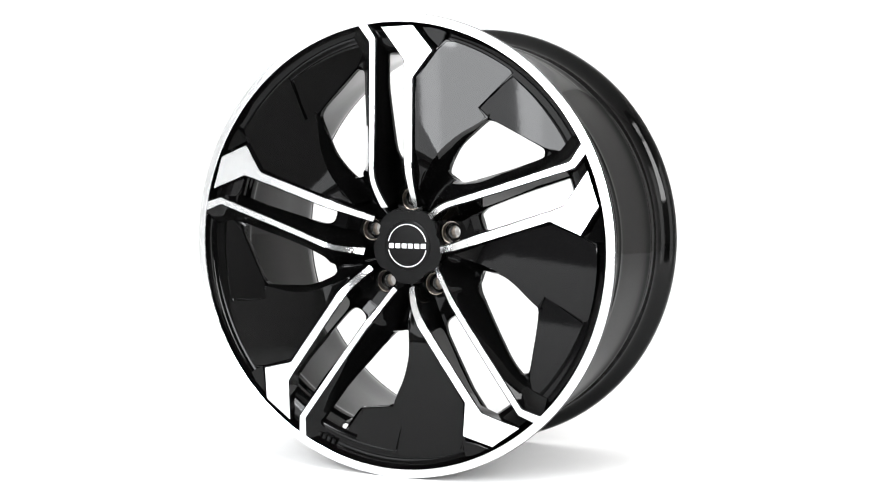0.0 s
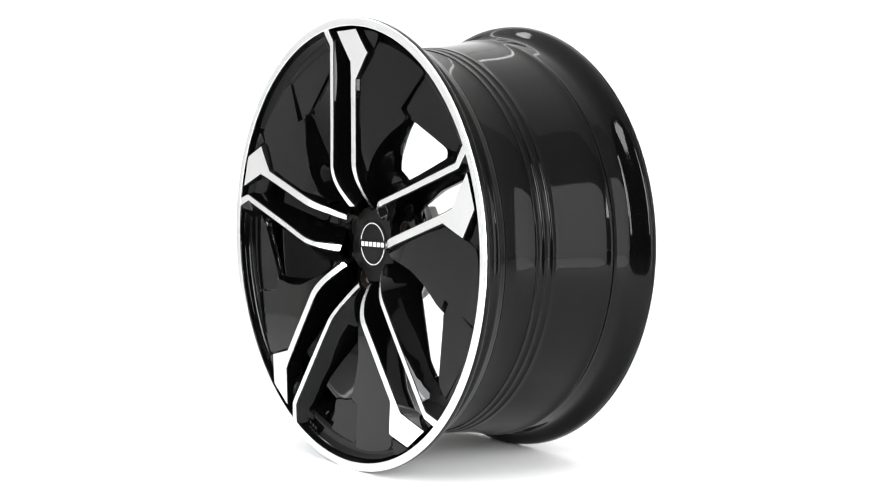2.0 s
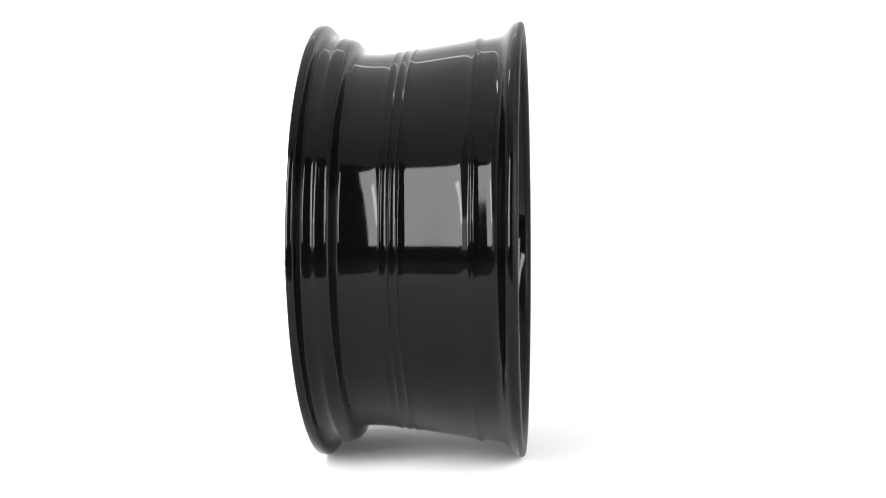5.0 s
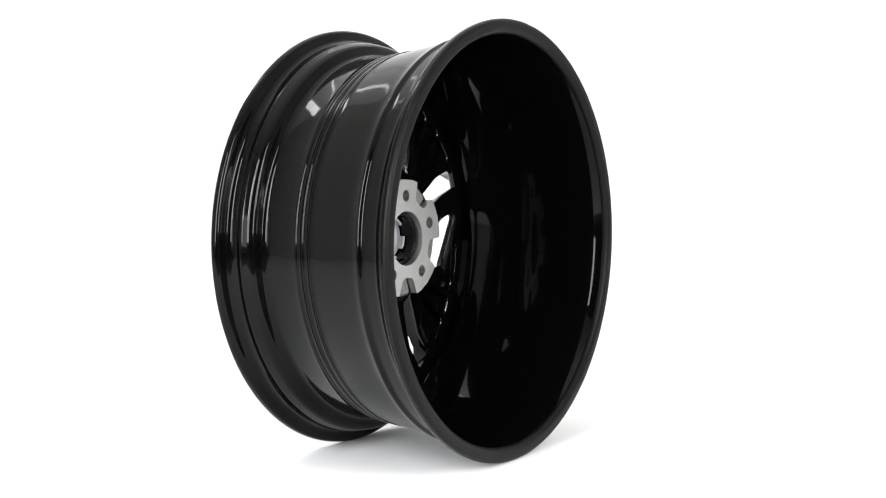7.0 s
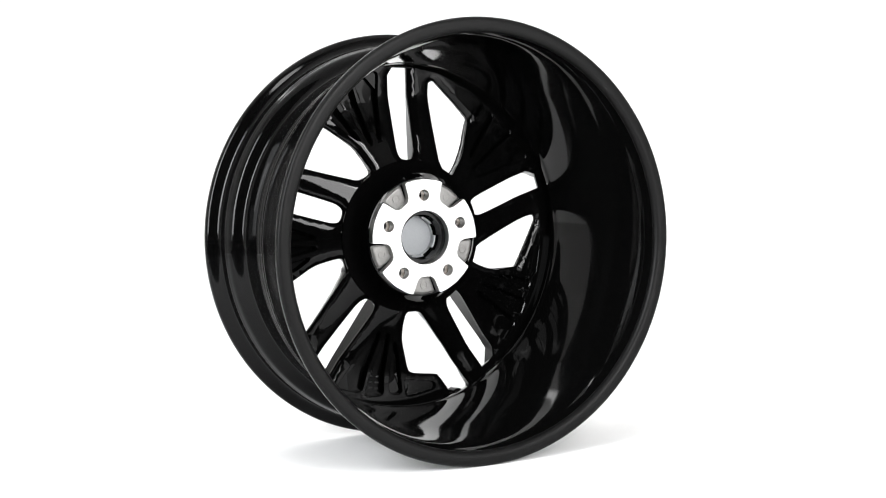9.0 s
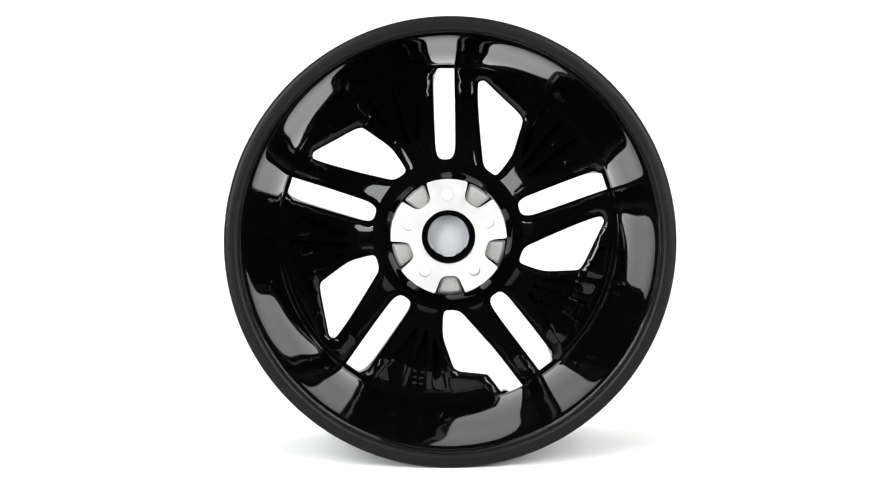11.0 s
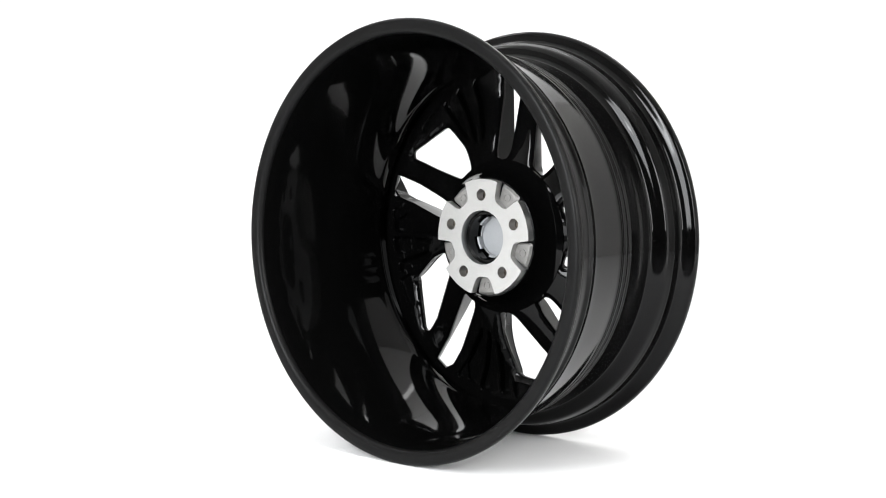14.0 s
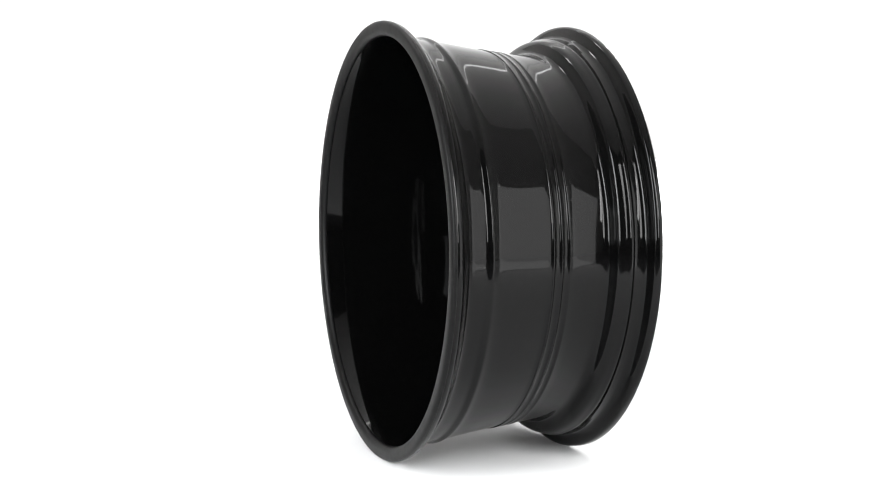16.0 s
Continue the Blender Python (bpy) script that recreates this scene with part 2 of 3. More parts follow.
part("rear_flange", revolve(smooth_line([(-91.0, 273.0), (-92.2, 274.0), (-95.4, 273.1), (-97.1, 270.2), (-97.4, 265.0), (-96.8, 260.1), (-94.1, 256.7), (-90, 255.1), (-88, 256.5), (-92, 262), (-89, 268)], 3)), FLANGE, wheel, "satin black rear flange", sharp=50)
part("outer_lip", revolve([(153.0, 273.2), (157.2, 273.0), (157.9, 272.1), (158.0, 264.0), (157.6, 263.2), (153.0, 262.9)]), MACHINED, wheel, "bright diamond-cut outer lip")

# left member of a spoke pair: four edge lines from the lip to the hub
L_TL = [(-43, 262), (-27.2, 241.5), (-28.0, 200), (-28.8, 150), (-29.6, 118), (-30.4, 95), (-30.4, 74), (-27.2, 46)]
L_TR = [(-29, 262), (-17.6, 245), (-18.6, 200), (-19.8, 150), (-20.8, 122), (-21.8, 97), (-22.2, 75), (-17.5, 46.5)]
L_BL = [(-56, 244), (-46, 228), (-42, 200), (-44, 150), (-46, 120), (-50, 96), (-56, 84), (-46, 56)]
L_BR = [(-6, 249), (-10.4, 238), (-11, 200), (-11, 150), (-11, 121), (-10.6, 108), (-9, 95), (-6, 76)]
# right member, which widens into the tab
R_TL = [(-11.5, 257.5), (17.5, 219.5), (18.0, 205), (17.4, 155), (16.8, 115), (16.6, 97), (16.4, 73), (14.2, 46.5)]
R_TR = [(31.5, 257.5), (55.5, 228), (30.2, 198.5), (29.4, 155), (28.6, 118), (28.2, 95), (26.6, 71), (23.4, 45.5)]
R_BL = [(-7, 248), (10, 231), (21, 214), (20, 165), (18, 122), (17, 110), (16, 98), (12, 76)]
R_BR = [(46, 244), (66, 228), (38, 198), (36, 155), (34, 118), (34, 95), (32, 78), (30, 60)]


def member(tl, tr, bl, br, k, chamfer=False):
    lines = [edge_line(line) for line in (bl, tl, tr, br)]
    loops = []
    for p0, p1, p2, p3 in zip(*lines):
        loop = []
        for i, p in enumerate((p0, p1, p2, p3)):
            d = front(*p) - 0.7 if i in (1, 2) else rear(*p) + 4.4
            loop.append((*turned(*p, k), d))
        if chamfer:
            cx, cz = p1[0] + 0.82 * (p0[0] - p1[0]), p1[1] + 0.82 * (p0[1] - p1[1])
            loop.insert(1, (*turned(cx, cz, k), 0.5 * (front(*p1) + rear(*p0))))
        mx, mz = (p0[0] + p3[0]) / 2, (p0[1] + p3[1]) / 2
        loop.append((*turned(mx, mz, k), rear(mx, mz) + 4.2))
        loops.append(loop)
    return loft(loops, (2, 3) if chamfer else (1, 2), 0.8)


def strip(left, right, k, raised=0.0):
    """Diamond-cut band between two lines, 1.3 mm thick."""
    loops = []
    for a, b in zip(edge_line(left), edge_line(right)):
        da, db = front(*a) + raised, front(*b) + raised
        a, b = turned(*a, k), turned(*b, k)
        loops.append([(*a, da - 1.3), (*a, da), (*b, db), (*b, db - 1.3)])
    return loft(loops, (1, 2), 0.25)


def inset(line, dx):
    return [(x + dx, z) for x, z in line]


# fan blade between the right member and the next pair
RIM_MAIN = [17 + 20 * i / 14 for i in range(15)]
RIM_LOW = [38.5 + 22 * i / 15 for i in range(16)]
RIM_VALVE = [38.5 + 13.5 * i / 9 for i in range(10)]
M_TOP = [(28.6, 70), (30.0, 118), (30.4, 155), (31.5, 197.5), (57.5, 229.5), (69.0, 239.4)]
M_TOP += [(250 * math.sin(radians(a)), 250 * math.cos(radians(a))) for a in RIM_MAIN]
M_TOP += [(104.5, 162.0), (118.5, 150.5), (110, 146.0), (99, 140), (88, 134.5), (78, 128), (69, 121), (61, 114), (52, 103.0), (43.5, 91), (36, 78.5), (31, 68.5)]
M_BOT = [(36, 64), (26, 118), (25, 155), (25, 197.5), (48, 236), (68, 243.5)]
M_BOT += [(249 * math.sin(radians(a)), 249 * math.cos(radians(a))) for a in RIM_MAIN]
M_BOT += [(104.5, 162.0), (114.5, 142.6), (108, 138.8), (99, 132.2), (92, 126.2), (84, 119.2), (77, 113), (70, 106), (63, 97.5), (55, 85), (48, 73), (42, 60)]
S_TOP = [(104.5, 162.0), (151.0, 198.5)]
S_TOP += [(250 * math.sin(radians(a)), 250 * math.cos(radians(a))) for a in RIM_LOW]
S_TOP += [(217.0, 113.5), (203, 112.0), (193, 112.5), (187, 115.2), (160, 129), (132, 143.5), (124, 147.0), (118.5, 150.5)]
S_BOT = [(104.5, 162.0), (151.0, 198.5)]
S_BOT += [(249 * math.sin(radians(a)), 249 * math.cos(radians(a))) for a in RIM_LOW]
S_BOT += [(173.8, 96.3), (175.9, 102.8), (179.8, 106.8), (178.6, 112.6), (158, 126.0), (130, 139.5), (121, 142.0), (114.5, 142.6)]
# beside the valve the lower facet stops short
V_TOP = [(104.5, 162.0), (151.0, 198.5)]
V_TOP += [(250 * math.sin(radians(a)), 250 * math.cos(radians(a))) for a in RIM_VALVE]
V_TOP += [(186, 156), (173, 151), (164, 138), (157, 130.5), (150, 132.5), (132, 143.5), (124, 147.0), (118.5, 150.5)]
V_BOT = [(x * 0.992, z * 0.985) for x, z in V_TOP]


def main_depth(x, z):
    """Flat facet that falls away from the spoke, dished with it near the hub."""
    return front(x, z) - 4.0 - 0.08 * max(0, x - 30)


def low_depth(x, z):
    return 142.4 - 0.018 * (x - 150)


def skin(x, z):
    """Front of a blade, whichever facet."""
    return main_depth(x, z) if math.degrees(math.atan2(x, z)) < 37 else low_depth(x, z)


def blade_back(x, z):
    """Rear of the blades, hollowed out but for the ribs."""
    r = math.hypot(x, z)
    deep = max(rear(x, z) + 4.4, skin(x, z) - 7.0)
    base = rear(x, z) + 4.4
    return base + max(0, deep - base) * min(1, max(0, (r - 105) / 45))


# openings at the rear of the disc, in the space of the first spoke pair
WINDOW = [(181, 104), (184.6, 108), (184.2, 112.8), (179.8, 116.5), (160, 127), (135, 140.5), (125.5, 145), (119.5, 146.5), (113, 145), (93.5, 131.2), (81.5, 122.5),
          (73, 114), (62.5, 99), (58, 91), (57.5, 87), (60.5, 83.2), (67.5, 78.6), (72.5, 76.6), (79, 76.4), (92, 79.4), (126, 87.7), (157, 96)]
VALVE_WINDOW = [(206, 110.5), (212, 112.5), (214, 120), (205, 134), (196, 138), (191, 136.3), (171, 130), (161, 127.5), (156, 128), (135, 140), (125.5, 145), (119.5, 146.2), (113, 145)] + WINDOW[9:-1] + [(145.3, 92.2)]
SLOT = [(6.5, 236.5), (12.5, 227), (18.2, 220), (18.9, 215), (17.8, 166), (16.2, 124), (15.2, 114), (12.7, 107), (8.5, 103.8), (2, 103.1), (-4.3, 104.6), (-8, 109.5),
        (-10.2, 118.3), (-10.7, 135), (-10.8, 166), (-10.4, 205), (-10, 231), (-9, 236.5)]
# hollows of the casting between its ribs
HOLLOWS = [[(39, 130), (43, 130), (70, 205), (66, 212), (40, 221), (36, 218)], [(51, 126), (55, 124), (100, 193), (97, 199), (82, 208), (76, 206)],
           [(67, 128), (72, 129), (88, 140), (104, 155), (123, 176), (121, 182), (111, 187), (105, 184)],
           [(117, 162), (124, 157), (153, 141), (161, 140), (164.5, 145), (162, 150), (138, 175), (132, 177)]]


def eased(points, per=4):
    """Closed line through the points, evenly curved."""
    n = len(points)
    line = smooth_line([points[-1]] + list(points) + [points[0], points[1]], per)
    return line[per:per * (n + 1)]


def widened(points, by):
    """The closed line moved outwards."""
    area = sum(p[0] * q[1] - q[0] * p[1] for p, q in zip(points, points[1:] + points[:1]))
    turn = 1 if area > 0 else -1
    out = []
    for i, p in enumerate(points):
        a, b = points[i - 1], points[(i + 1) % len(points)]
        tx, tz = b[0] - a[0], b[1] - a[1]
        n = math.hypot(tx, tz) + 1e-6
        out.append((p[0] + turn * by * tz / n, p[1] - turn * by * tx / n))
    return out


def opening(points, k, per=3):
    """Plug of an opening, flared at the rear edge."""
    line = eased(points, per)
    loops = [[(*turned(x, z, k), 178) for x, z in line]]
    loops += [[(*turned(x, z, k), rear(x, z) + 2.0 - by) for x, z in widened(line, by)] for by in (0, 1.6, 3.4)]
    return loft(loops)


def window_plug(k):
    return opening(VALVE_WINDOW if k % 5 == 2 else WINDOW, k % 5)


def hollow_floor(x, z):
    """Depth of a hollow's floor in the first sector."""
    return max(rear(x, z) + 4.0, min(skin(x, z) - 3.5, rear(x, z) + 10.0))


def window_wall(top, bottom, depth, k):
    """Smooth hollowed wall from a facet's edge down to the rear edge of the window."""
    loops = []
    for (tx, tz), (bx, bz) in zip(smooth_line(top, 4), smooth_line(bottom, 4)):
        n = math.hypot(bx - tx, bz - tz) + 0.01
        ux, uz = (bx - tx) / n, (bz - tz) / n
        d0, d1 = depth(tx, tz) - 1.5, rear(bx, bz) + 4.6
        loop = []
        for s, e in ((0.0, 0.0), (0.16, 0.30), (0.36, 0.58), (0.64, 0.82), (1.0, 1.0)):
            loop.append((tx + (bx - tx) * s - 0.5 * ux, tz + (bz - tz) * s - 0.5 * uz, d0 + (d1 - d0) * e))
        loop += [(bx - 9 * ux, bz - 9 * uz, d1 - 0.3), (tx - 7 * ux, tz - 7 * uz, d0 - 3)]
        loops.append([(*turned(x, z, k), d) for x, z, d in loop])
    return loft(loops, (4,), 0.9)


def channel_end(k):
    """Hollowed end of the slot between two members, below the lip."""
    loops = []
    for x in (-22, -12, -2, 8, 18):
        line = smooth_line([(227, 131), (229, 138), (234, 144.5), (242, 149), (255, 151.5)], 3) + [(255, 131)]
        loops.append([(*turned(x, z, k), d) for z, d in line])
    return loft(loops)


TAB_FACET = [(60, 231.5), (47, 246), (38.5, 256.5), (50, 254.6), (60, 252.4), (69.5, 249.6), (66.5, 241)]


def fan(k):
    under = M_BOT[:22] + [(x * 1.3 - 0.3 * u, z * 1.3 - 0.3 * w) for (x, z), (u, w) in zip(M_TOP[22:], M_BOT[22:])]
    main = prism([(*turned(x, z, k), main_depth(x, z)) for x, z in M_TOP], [(*turned(x, z, k), blade_back(x, z)) for x, z in under], 1.7)
    top, bot = (V_TOP, V_BOT) if k == 2 else (S_TOP, S_BOT)
    n = 12 if k == 2 else 18
    under = bot[:n] + [(x - 0.004 * x, z + 0.01 * z) for x, z in top[n:]]
    low = prism([(*turned(x, z, k), low_depth(x, z)) for x, z in top], [(*turned(x, z, k), blade_back(x, z)) for x, z in under], 1.5)
    return main, low


for k in range(5):
    body = cut(member(L_TL, L_TR, L_BL, L_BR, k, True), [window_plug(k - 1)], True)
    left = part("spoke", body, BLACK, wheel, sharp=32)
    part("machined_strip", strip(inset(L_TL, 1.3), inset(L_TR, -1.3), k), MACHINED, left, "bright diamond-cut strip", sharp=24)
    right = part("spoke", member(R_TL, R_TR, R_BL, R_BR, k), BLACK, wheel, sharp=32)
    part("machined_strip", strip(inset(R_TL, 1.3), inset(R_TR, -1.3), k), MACHINED, right, "bright diamond-cut strip widening into a tab", sharp=24)
    part("channel_end", channel_end(k), BLACK, left, sharp=40)
    main, low = fan(k)
    blade = part("fan_blade", cut(main, [window_plug(k)], True), BLACK, wheel, "gloss black faceted blade")
    part("facet", cut(low, [window_plug(k)], True), BLACK, blade)
    part("facet", prism([(*turned(x, z, k), 152.0 - 0.03 * (x - 36)) for x, z in TAB_FACET], [(*turned(x, z, k), 145.6) for x, z in TAB_FACET], 0.8), BLACK, blade)
    top, bot = (V_TOP, V_BOT) if k == 2 else (S_TOP, S_BOT)
    n = 12 if k == 2 else 18
    part("window_wall", cut(window_wall(M_TOP[22:], M_BOT[22:], main_depth, k), [window_plug(k)], True), BLACK, blade, sharp=40)
    part("window_wall", cut(window_wall(top[n:], bot[n:], low_depth, k), [window_plug(k)], True), BLACK, blade, sharp=40)
    for i in range(6):
        cx, cz = (82, 178) if i % 2 else (74, 182)
        cx, cz = cx + 2.6 * (i // 2) * 1.6, cz + 4.4 * (i // 2) * 1.6
        loop = [(cx - 2.8, cz - 0.2), (cx + 2.4, cz - 3.2), (cx + 4.0, cz - 0.6), (cx - 1.2, cz + 2.4)]
        part("cast_bar", prism([(*turned(x, z, k), hollow_floor(x, z) - 1.0) for x, z in loop], [(*turned(x, z, k), hollow_floor(x, z) + 1.0) for x, z in loop], 0.3), BLACK, blade)

# back of the disc: one casting with openings, slots and hollows
def inside(x, z, loop):
    hit = False
    for (x0, z0), (x1, z1) in zip(loop, loop[1:] + loop[:1]):
        if (z0 > z) != (z1 > z) and x < x0 + (x1 - x0) * (z - z0) / (z1 - z0):
            hit = not hit
    return hit


def dense(loop, step=4.0):
    out = []
    for p, q in zip(loop, loop[1:] + loop[:1]):
        n = max(1, round(math.hypot(q[0] - p[0], q[1] - p[1]) / step))
        out += [(p[0] + (q[0] - p[0]) * i / n, p[1] + (q[1] - p[1]) * i / n) for i in range(n)]
    return out


def disc_back():
    bm = bmesh.new()
    rings = [[(r * math.sin(radians(2 * i)), r * math.cos(radians(2 * i))) for i in range(180)] for r in (90, 241)]
    holes, hollows = [], []
    for k in range(5):
        for line in (VALVE_WINDOW if k == 2 else WINDOW, SLOT):
            holes.append([turned(x, z, k) for x, z in dense(eased(line, 6))])
        for line in HOLLOWS:
            hollows.append((k, dense([tuple(p) for p in rounded(line, 5, 4)])))
    mouths = [widened(h, 1.6) for h in holes] + [[turned(x, z, k) for x, z in widened(h, 1.2)] for k, h in hollows]
    loops = rings + mouths
    fixed = np.array([p for loop in loops for p in loop])
    edge = np.array([p for h in holes for p in h])

    def back_depth(x, z):
        """Rear of the spokes, rounded off towards every opening."""
        near = np.min(np.hypot(edge[:, 0] - x, edge[:, 1] - z))
        return rear(x, z) + 3.2 * max(0.0, 1 - near / 12.0) ** 2.2
    pts, edges = [Vector(p) for loop in loops for p in loop], []
    start = 0
    for loop in loops:
        edges += [(start + i, start + (i + 1) % len(loop)) for i in range(len(loop))]
        start += len(loop)
    for r in range(96, 240, 6):
        for i in range(144):
            a = radians(2.5 * i + (1.25 if r % 12 else 0))
            p = (r * math.sin(a), r * math.cos(a))
            if np.min(np.hypot(fixed[:, 0] - p[0], fixed[:, 1] - p[1])) > 2.4:
                pts.append(Vector(p))
    flat, _, tris, *_ = delaunay_2d_cdt(pts, edges, [], 0, 1e-4)
    back = [bm.verts.new(at(p.x, p.y, back_depth(p.x, p.y))) for p in flat]
    fore = [bm.verts.new(at(p.x, p.y, rear(p.x, p.y) + 4.8)) for p in flat]
    boxes = [(min(p[0] for p in m), max(p[0] for p in m), min(p[1] for p in m), max(p[1] for p in m), m) for m in mouths]
    for tri in tris:
        x, z = sum(flat[i].x for i in tri) / 3, sum(flat[i].y for i in tri) / 3
        if math.hypot(x, z) < 90 or any(x0 < x < x1 and z0 < z < z1 and inside(x, z, m) for x0, x1, z0, z1, m in boxes):
            continue
        bm.faces.new([back[i] for i in tri])
        bm.faces.new([fore[i] for i in reversed(tri)])

    def wall(rows):
        rows = [[bm.verts.new(at(*p)) for p in row] for row in rows]
        n = len(rows[0])
        for p, q in zip(rows, rows[1:]):
            for i in range(n):
                bm.faces.new((p[i], p[(i + 1) % n], q[(i + 1) % n], q[i]))
        return rows[-1]
    for hole, mouth in zip(holes, mouths):
        mid = widened(hole, 0.45)
        wall([[(x, z, back_depth(x, z)) for x, z in mouth], [(x, z, rear(x, z) + 3.9) for x, z in mid], [(x, z, rear(x, z) + 4.8) for x, z in hole], [(x, z, rear(x, z) + 9.5) for x, z in widened(hole, 0.8)]])
    for (k, line), mouth in zip(hollows, mouths[10:]):
        low = widened(line, -0.9)
        rows = [[(x, z, back_depth(x, z)) for x, z in mouth], [(*turned(x, z, k), back_depth(*turned(x, z, k)) + 1.2) for x, z in line], [(*turned(x, z, k), hollow_floor(x, z)) for x, z in low]]
        floor_loop = wall(rows)
        cx, cz = sum(p[0] for p in low) / len(low), sum(p[1] for p in low) / len(low)
        centre = bm.verts.new(at(*turned(cx, cz, k), hollow_floor(cx, cz)))
        for i, v in enumerate(floor_loop):
            bm.faces.new((v, floor_loop[(i + 1) % len(floor_loop)], centre))
    bmesh.ops.remove_doubles(bm, verts=bm.verts, dist=0.00001)
    return bm


part("disc_back", disc_back(), BLACK, wheel, "gloss black ribbed back of the spokes", sharp=38)

# hub: body with bolt wells, boss, cap, bolt seats and the rear pad
BOLTS = [(56 * math.sin(radians(1.2 + 72 * k)), 56 * math.cos(radians(1.2 + 72 * k))) for k in range(5)]
hub = revolve([(76, 30), (76, 72), (77.5, 78.5), (82, 81), (89, 84.5), (96, 89.5), (102, 96), (106, 102.5), (108, 102.5), (110, 100), (110, 88), (106.5, 76), (106, 60), (106, 30)], 120)
hub = cut(hub, [drum(x, z, 60, 120, 7.8) for x, z in BOLTS] + [drum(x, z, 97, 125, 13.0, 14.5) for x, z in BOLTS])
part("hub", hub, BLACK, wheel, "gloss black hub with five bolt wells", sharp=35)


def between(r, table):
    for (r0, v0), (r1, v1) in zip(table, table[1:]):
        if r <= r1:
            return v0 + (v1 - v0) * max(0, r - r0) / (r1 - r0)
    return table[-1][1]


def hub_web(k):
    """Smooth valley of the hub between a blade and the next spoke, its outer end rounding off the window."""
    loops = []
    for i in range(25):
        u = i / 12 - 1
        turn = 41.5 + 14.5 * u
        v = (turn - 38.7) / 5.75
        reach = 103.0 + 10.0 * min(1.1 if v > 0 else 1.6, abs(v)) ** 2.5
        line = []
        for j in range(13):
            r = 44 + (reach - 44) * j / 12
            floor_d = between(r, [(44, 107), (60, 108.5), (80, 111), (100, 114), (120, 116)])
            high = between(r, [(44, 8), (80, 24), (120, 24)])
            line.append((r, floor_d + high * abs(u) ** 2.4 - (2.0 if j == 12 else 0)))
        base = rear(reach, 0) + 4.4
        line += [(reach + 1.8, max(base + 1, line[-1][1] - 4)), (reach + 1.8, base + 0.5), (reach - 1, base), (96, 106), (44, 104)]
        loop = []
        for r, d in line:
            lo = between(r, [(44, 27), (70, 20.5), (88, 23), (105, 27), (125, 28)])
            hi = between(r, [(44, 41), (50, 41.4), (74, 49.7), (95, 54.3), (125, 57.0)])
            a = radians(lo + (hi - lo) * (u + 1) / 2 + 72 * k)
            loop.append((r * math.sin(a), r * math.cos(a), d))
        loops.append(loop)
    return loft(loops)


for k in range(5):
    part("hub_web", cut(hub_web(k), [window_plug(k)], True), BLACK, wheel, "gloss black valley between the spokes", sharp=45)
BOSS = []
for i in range(120):
    a = 3.0 * i
    near = min(abs((a - 1.2 - 72 * k + 180) % 360 - 180) for k in range(5))
    r = 46.5 - 6.0 * math.exp(-(near / 13.0) ** 4)
    BOSS.append((r * math.sin(radians(a)), r * math.cos(radians(a))))
part("hub_boss", prism([(x, z, 115.5) for x, z in BOSS], [(x * 1.03, z * 1.03, 102) for x, z in BOSS], 1.6), SATIN, wheel, "satin black scalloped hub boss")
cap = part("centre_cap", revolve([(112, 0.05), (117.0, 0.05), (116.9, 20), (116.4, 28.8), (115.9, 30.2), (114.5, 30.8), (112, 30.8)], 96), SATIN, wheel, "satin black centre cap")
for turn in (0, 180):
    loops = []
    for i in range(41):
        a = radians(turn - 78 + 156 * i / 40)
        loops.append([(r * math.sin(a), r * math.cos(a), d) for r, d in ((25.0, 116.0), (25.1, 117.1), (26.0, 117.06), (26.1, 116.0))])
    part("cap_ring", loft(loops), PRINT, cap, "thin silver arc")


def slab(x0, x1, z0, z1, d0, d1, bevel=0.3):
    loop = [(x0, z0), (x1, z0), (x1, z1), (x0, z1)]
    return prism([(x, z, d1) for x, z in loop], [(x, z, d0) for x, z in loop], bevel)


for i in range(6):
    x = -25.0 + 8.5 * i
    part("printed_bar", slab(x + 0.8, x + 7.2, -3.2, 2.4, 116.6, 117.4), PRINT, cap, "plain silver bar")
part("cap_back", revolve([(99, 0.05), (104, 0.05), (104, 27.5), (99, 27.5), (96.5, 27.5), (96.5, 25.8), (99, 25.6)], 72), CAPBACK, cap, "grey plastic back of the cap")
for k in range(5):
    loops = []
    for i in range(7):
        a = radians(72 * k + 20 + 6 * i)
        loops.append([(r * math.sin(a), r * math.cos(a), d) for r, d in ((25.4, 97), (25.6, 90), (27.8, 89), (28.2, 91.5), (27.2, 97))])
    part("clip", loft(loops), CAPBACK, cap)
for x, z in BOLTS:
    part("bolt_seat", cup(x, z), SEAT, wheel, "bare metal bolt seat", sharp=40)
bore = revolve([(68.5, 36.3), (71, 36.0), (80, 35.6), (81, 33.5), (95, 33.0), (104, 32.8), (104, 40), (68.5, 40)], 96)
part("centre_bore", bore, CAST, wheel, "machined centre bore", sharp=35)

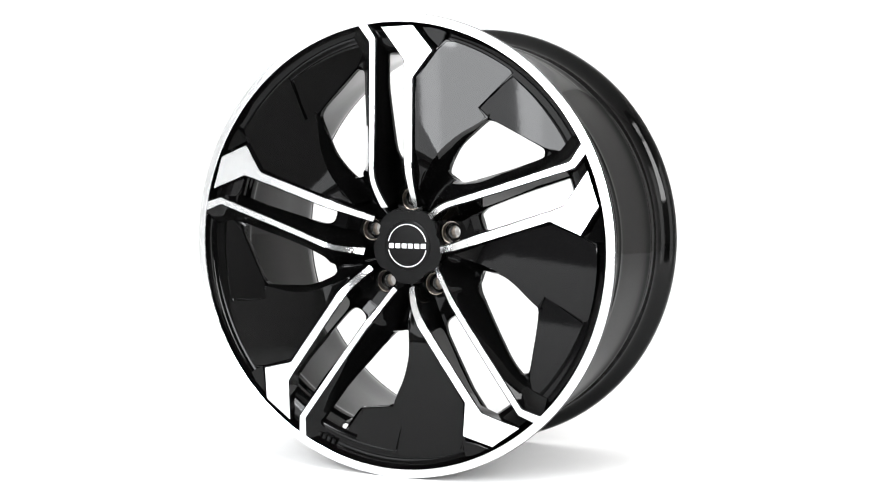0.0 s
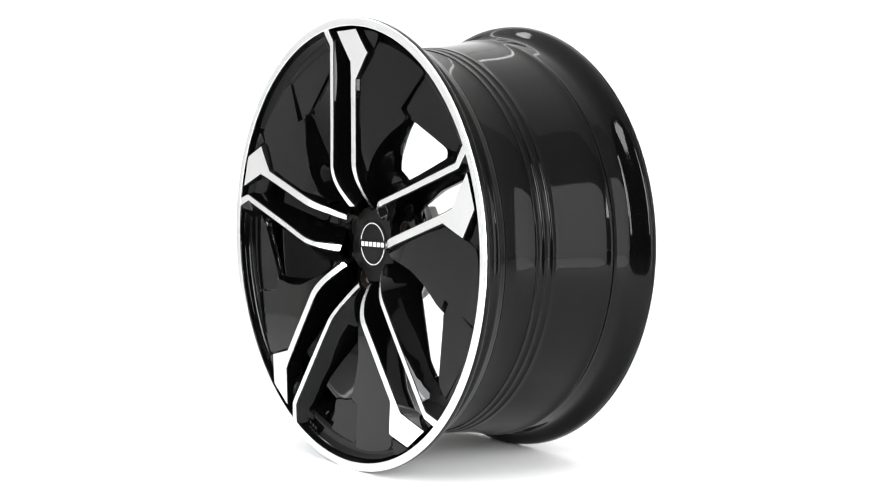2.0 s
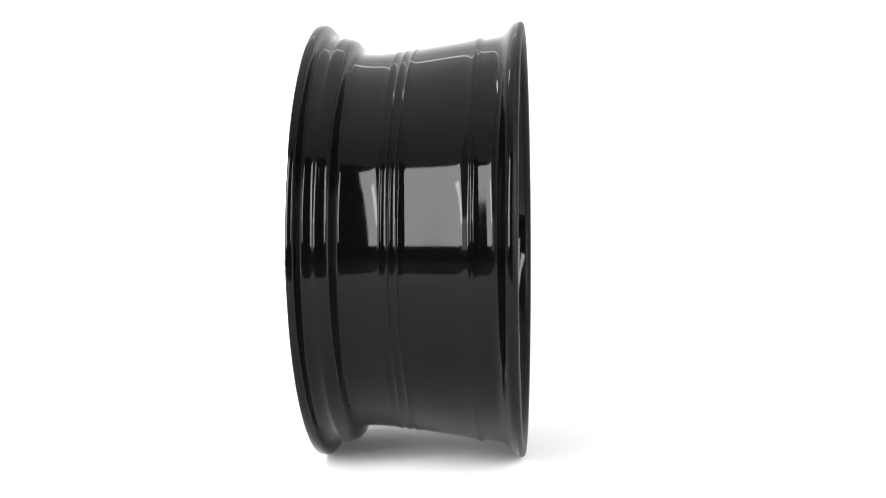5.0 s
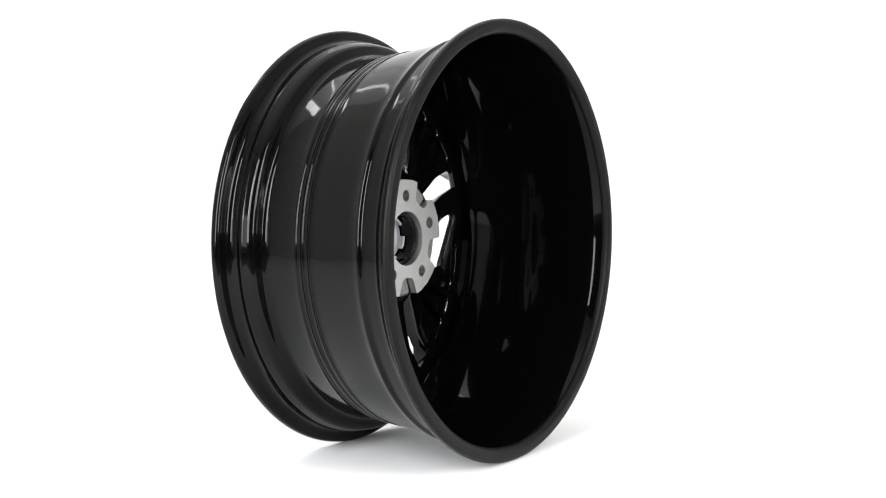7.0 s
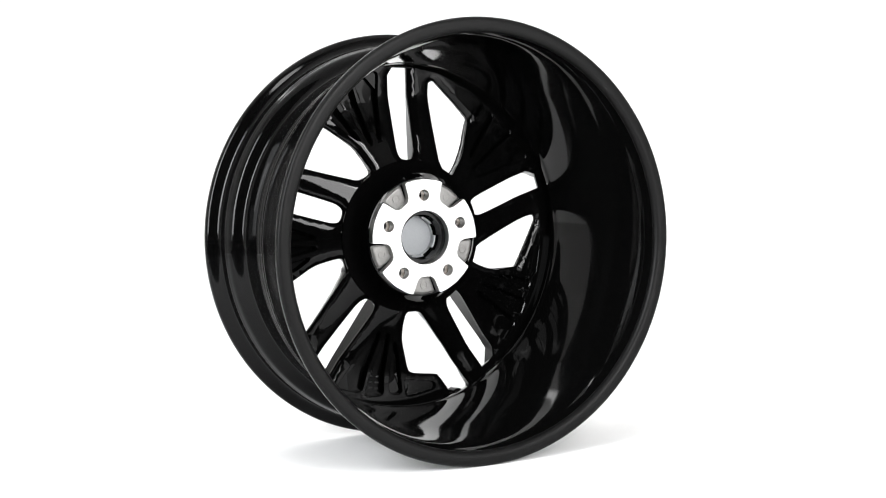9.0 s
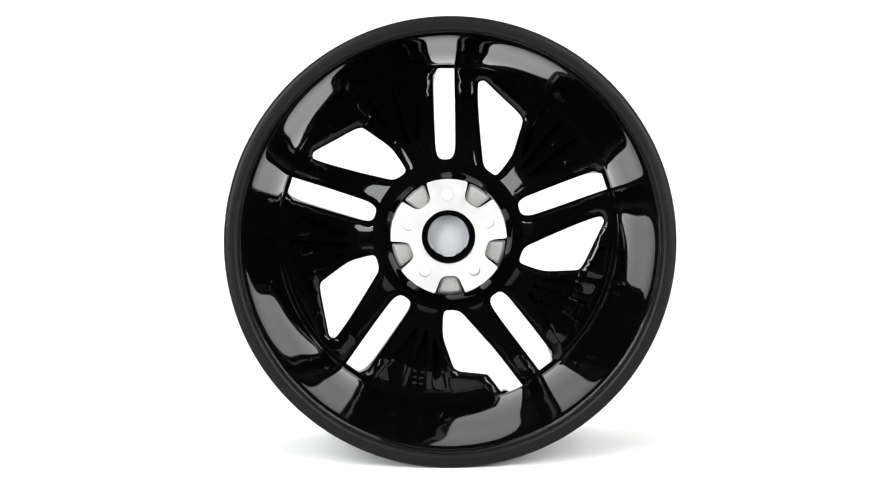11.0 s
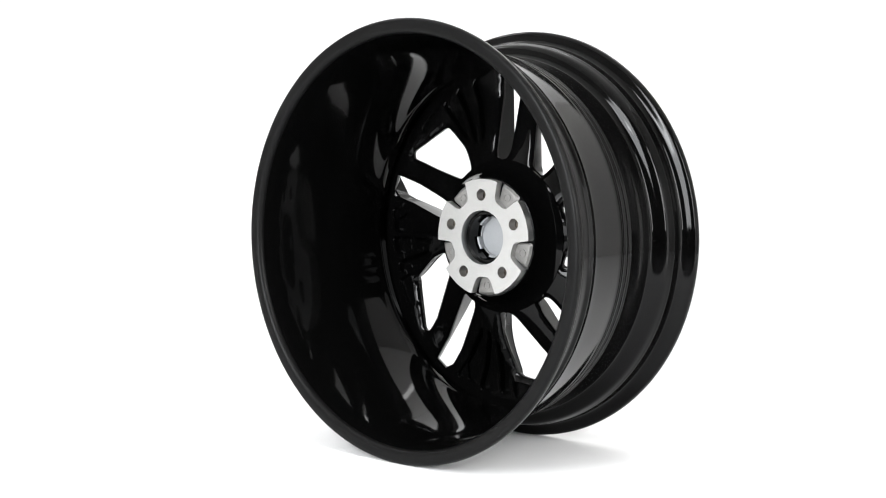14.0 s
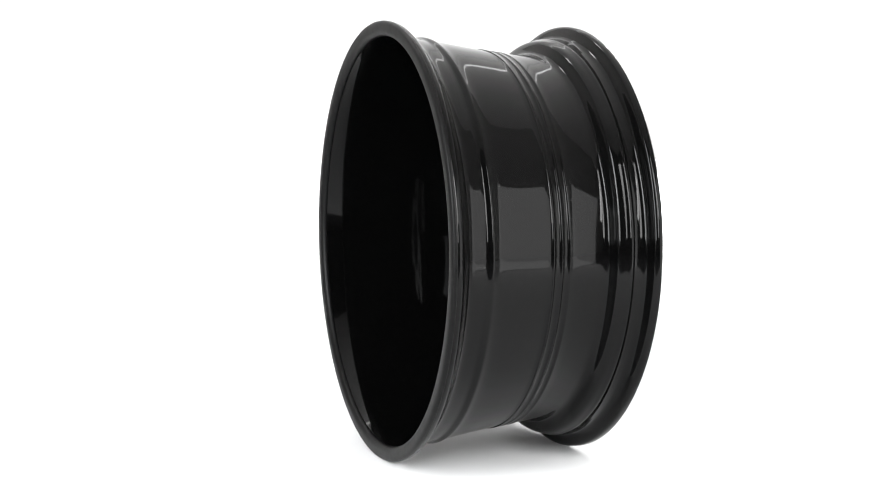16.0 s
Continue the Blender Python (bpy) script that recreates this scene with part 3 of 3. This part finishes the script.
for k in range(5):
    loop = [(-11, 87), (10, 87), (11.5, 102), (-9, 102.5)]
    bm = prism([(*turned(x * 0.9, z + (0.5 if z < 90 else -1), k), 117 if z > 90 else 112) for x, z in loop], [(*turned(x, z, k), 110) for x, z in loop], 1.2)
    part("channel_pad", bm, BLACK, wheel)
vx, vz = turned(-69.5, 226.5, 3)
part("valve_hole", tube(vx, vz, 118, 135.5, 4.6, 5.6, 9.0, 8.0), BLACK, wheel, "gloss black collar of the valve hole")
# The hole isn't cut through: an added bright disc imitates the white behind it.
part("valve_hole_disc", tube(vx, vz, 117, 134.5, 0.1, 0.1, 5.2, 5.4), MACHINED, wheel, "bright metal disc in the valve hole, added for the white seen through it")
for i in range(9):
    a = radians(-147.5 - 1.55 * i)
    r = 254.6
    loop = [(r * math.sin(a) + u * math.cos(a) + w * math.sin(a), r * math.cos(a) - u * math.sin(a) + w * math.cos(a)) for u, w in ((-2.3, -3.2), (2.3, -3.2), (2.3, 3.2), (-2.3, 3.2))]
    if i != 4:
        part("cast_bar", prism([(x, z, 148.8) for x, z in loop], [(x, z, 142.4) for x, z in loop], 0.8), BLACK, wheel, "raised plain cast bar")

PADLINE = []
for k in range(5):
    c = 72 * k
    for a, r in ((-20.8, 76.4), (-19.5, 77.2), (-12, 77.2), (0, 77.2), (12, 77.2), (19.5, 77.2), (20.8, 76.4), (21.6, 70.0), (22.6, 62.0), (24.0, 56.8), (27.0, 53.2), (31.5, 52.0), (36, 51.8), (40.5, 52.0), (45.0, 53.2), (48.0, 56.8), (49.4, 62.0), (50.4, 70.0)):
        PADLINE.append((r * math.sin(radians(a + c + 1.2)), r * math.cos(radians(a + c + 1.2))))
pad = prism([(x, z, 79.0) for x, z in PADLINE], [(x, z, 66.0) for x, z in PADLINE], 0)
pad = cut(pad, [drum(0, 0, 60, 85, 35.8, steps=72)] + [drum(x, z, 60, 85, 7.6) for x, z in BOLTS])
part("mounting_pad", pad, PAD, wheel, "bright machined mounting pad")
for k in range(5):
    a0 = 37.2 + 72 * k
    shape = [(44, -11.0), (50, -15), (60, -18), (74, -22), (78, -19), (80, 0), (78, 19), (74, 22), (60, 18), (50, 15), (44, 11.0)]
    loop = rounded([(r * math.sin(radians(a0)) + w * math.cos(radians(a0)), r * math.cos(radians(a0)) - w * math.sin(radians(a0))) for r, w in shape], 3)
    mx, mz = 64 * math.sin(radians(a0)), 64 * math.cos(radians(a0))
    bm = loft([[(mx + (p.x - mx) * f, mz + (p.y - mz) * f, d) for p in loop] for f, d in ((1, 92.0), (1, 81.0), (0.93, 79.0), (0.62, 74.6), (0.54, 74.2))])
    pocket = part("cast_pocket", bm, CAST, wheel, "raw cast aluminium pocket")
    cx, cz = 64 * math.sin(radians(a0)), 64 * math.cos(radians(a0))
    part("cast_mark", tube(cx, cz, 73.4, 76.0, 4.4, 4.4, 5.2, 5.2, 20), CAST, pocket)


def motions():
    rows = []
    for i in range(65):
        t = i * 0.25
        rows.append((t, pose(0, 0, 0, 0, 0, TURN0 + TURN_RATE * t)))
    walk(wheel, rows)


motions()
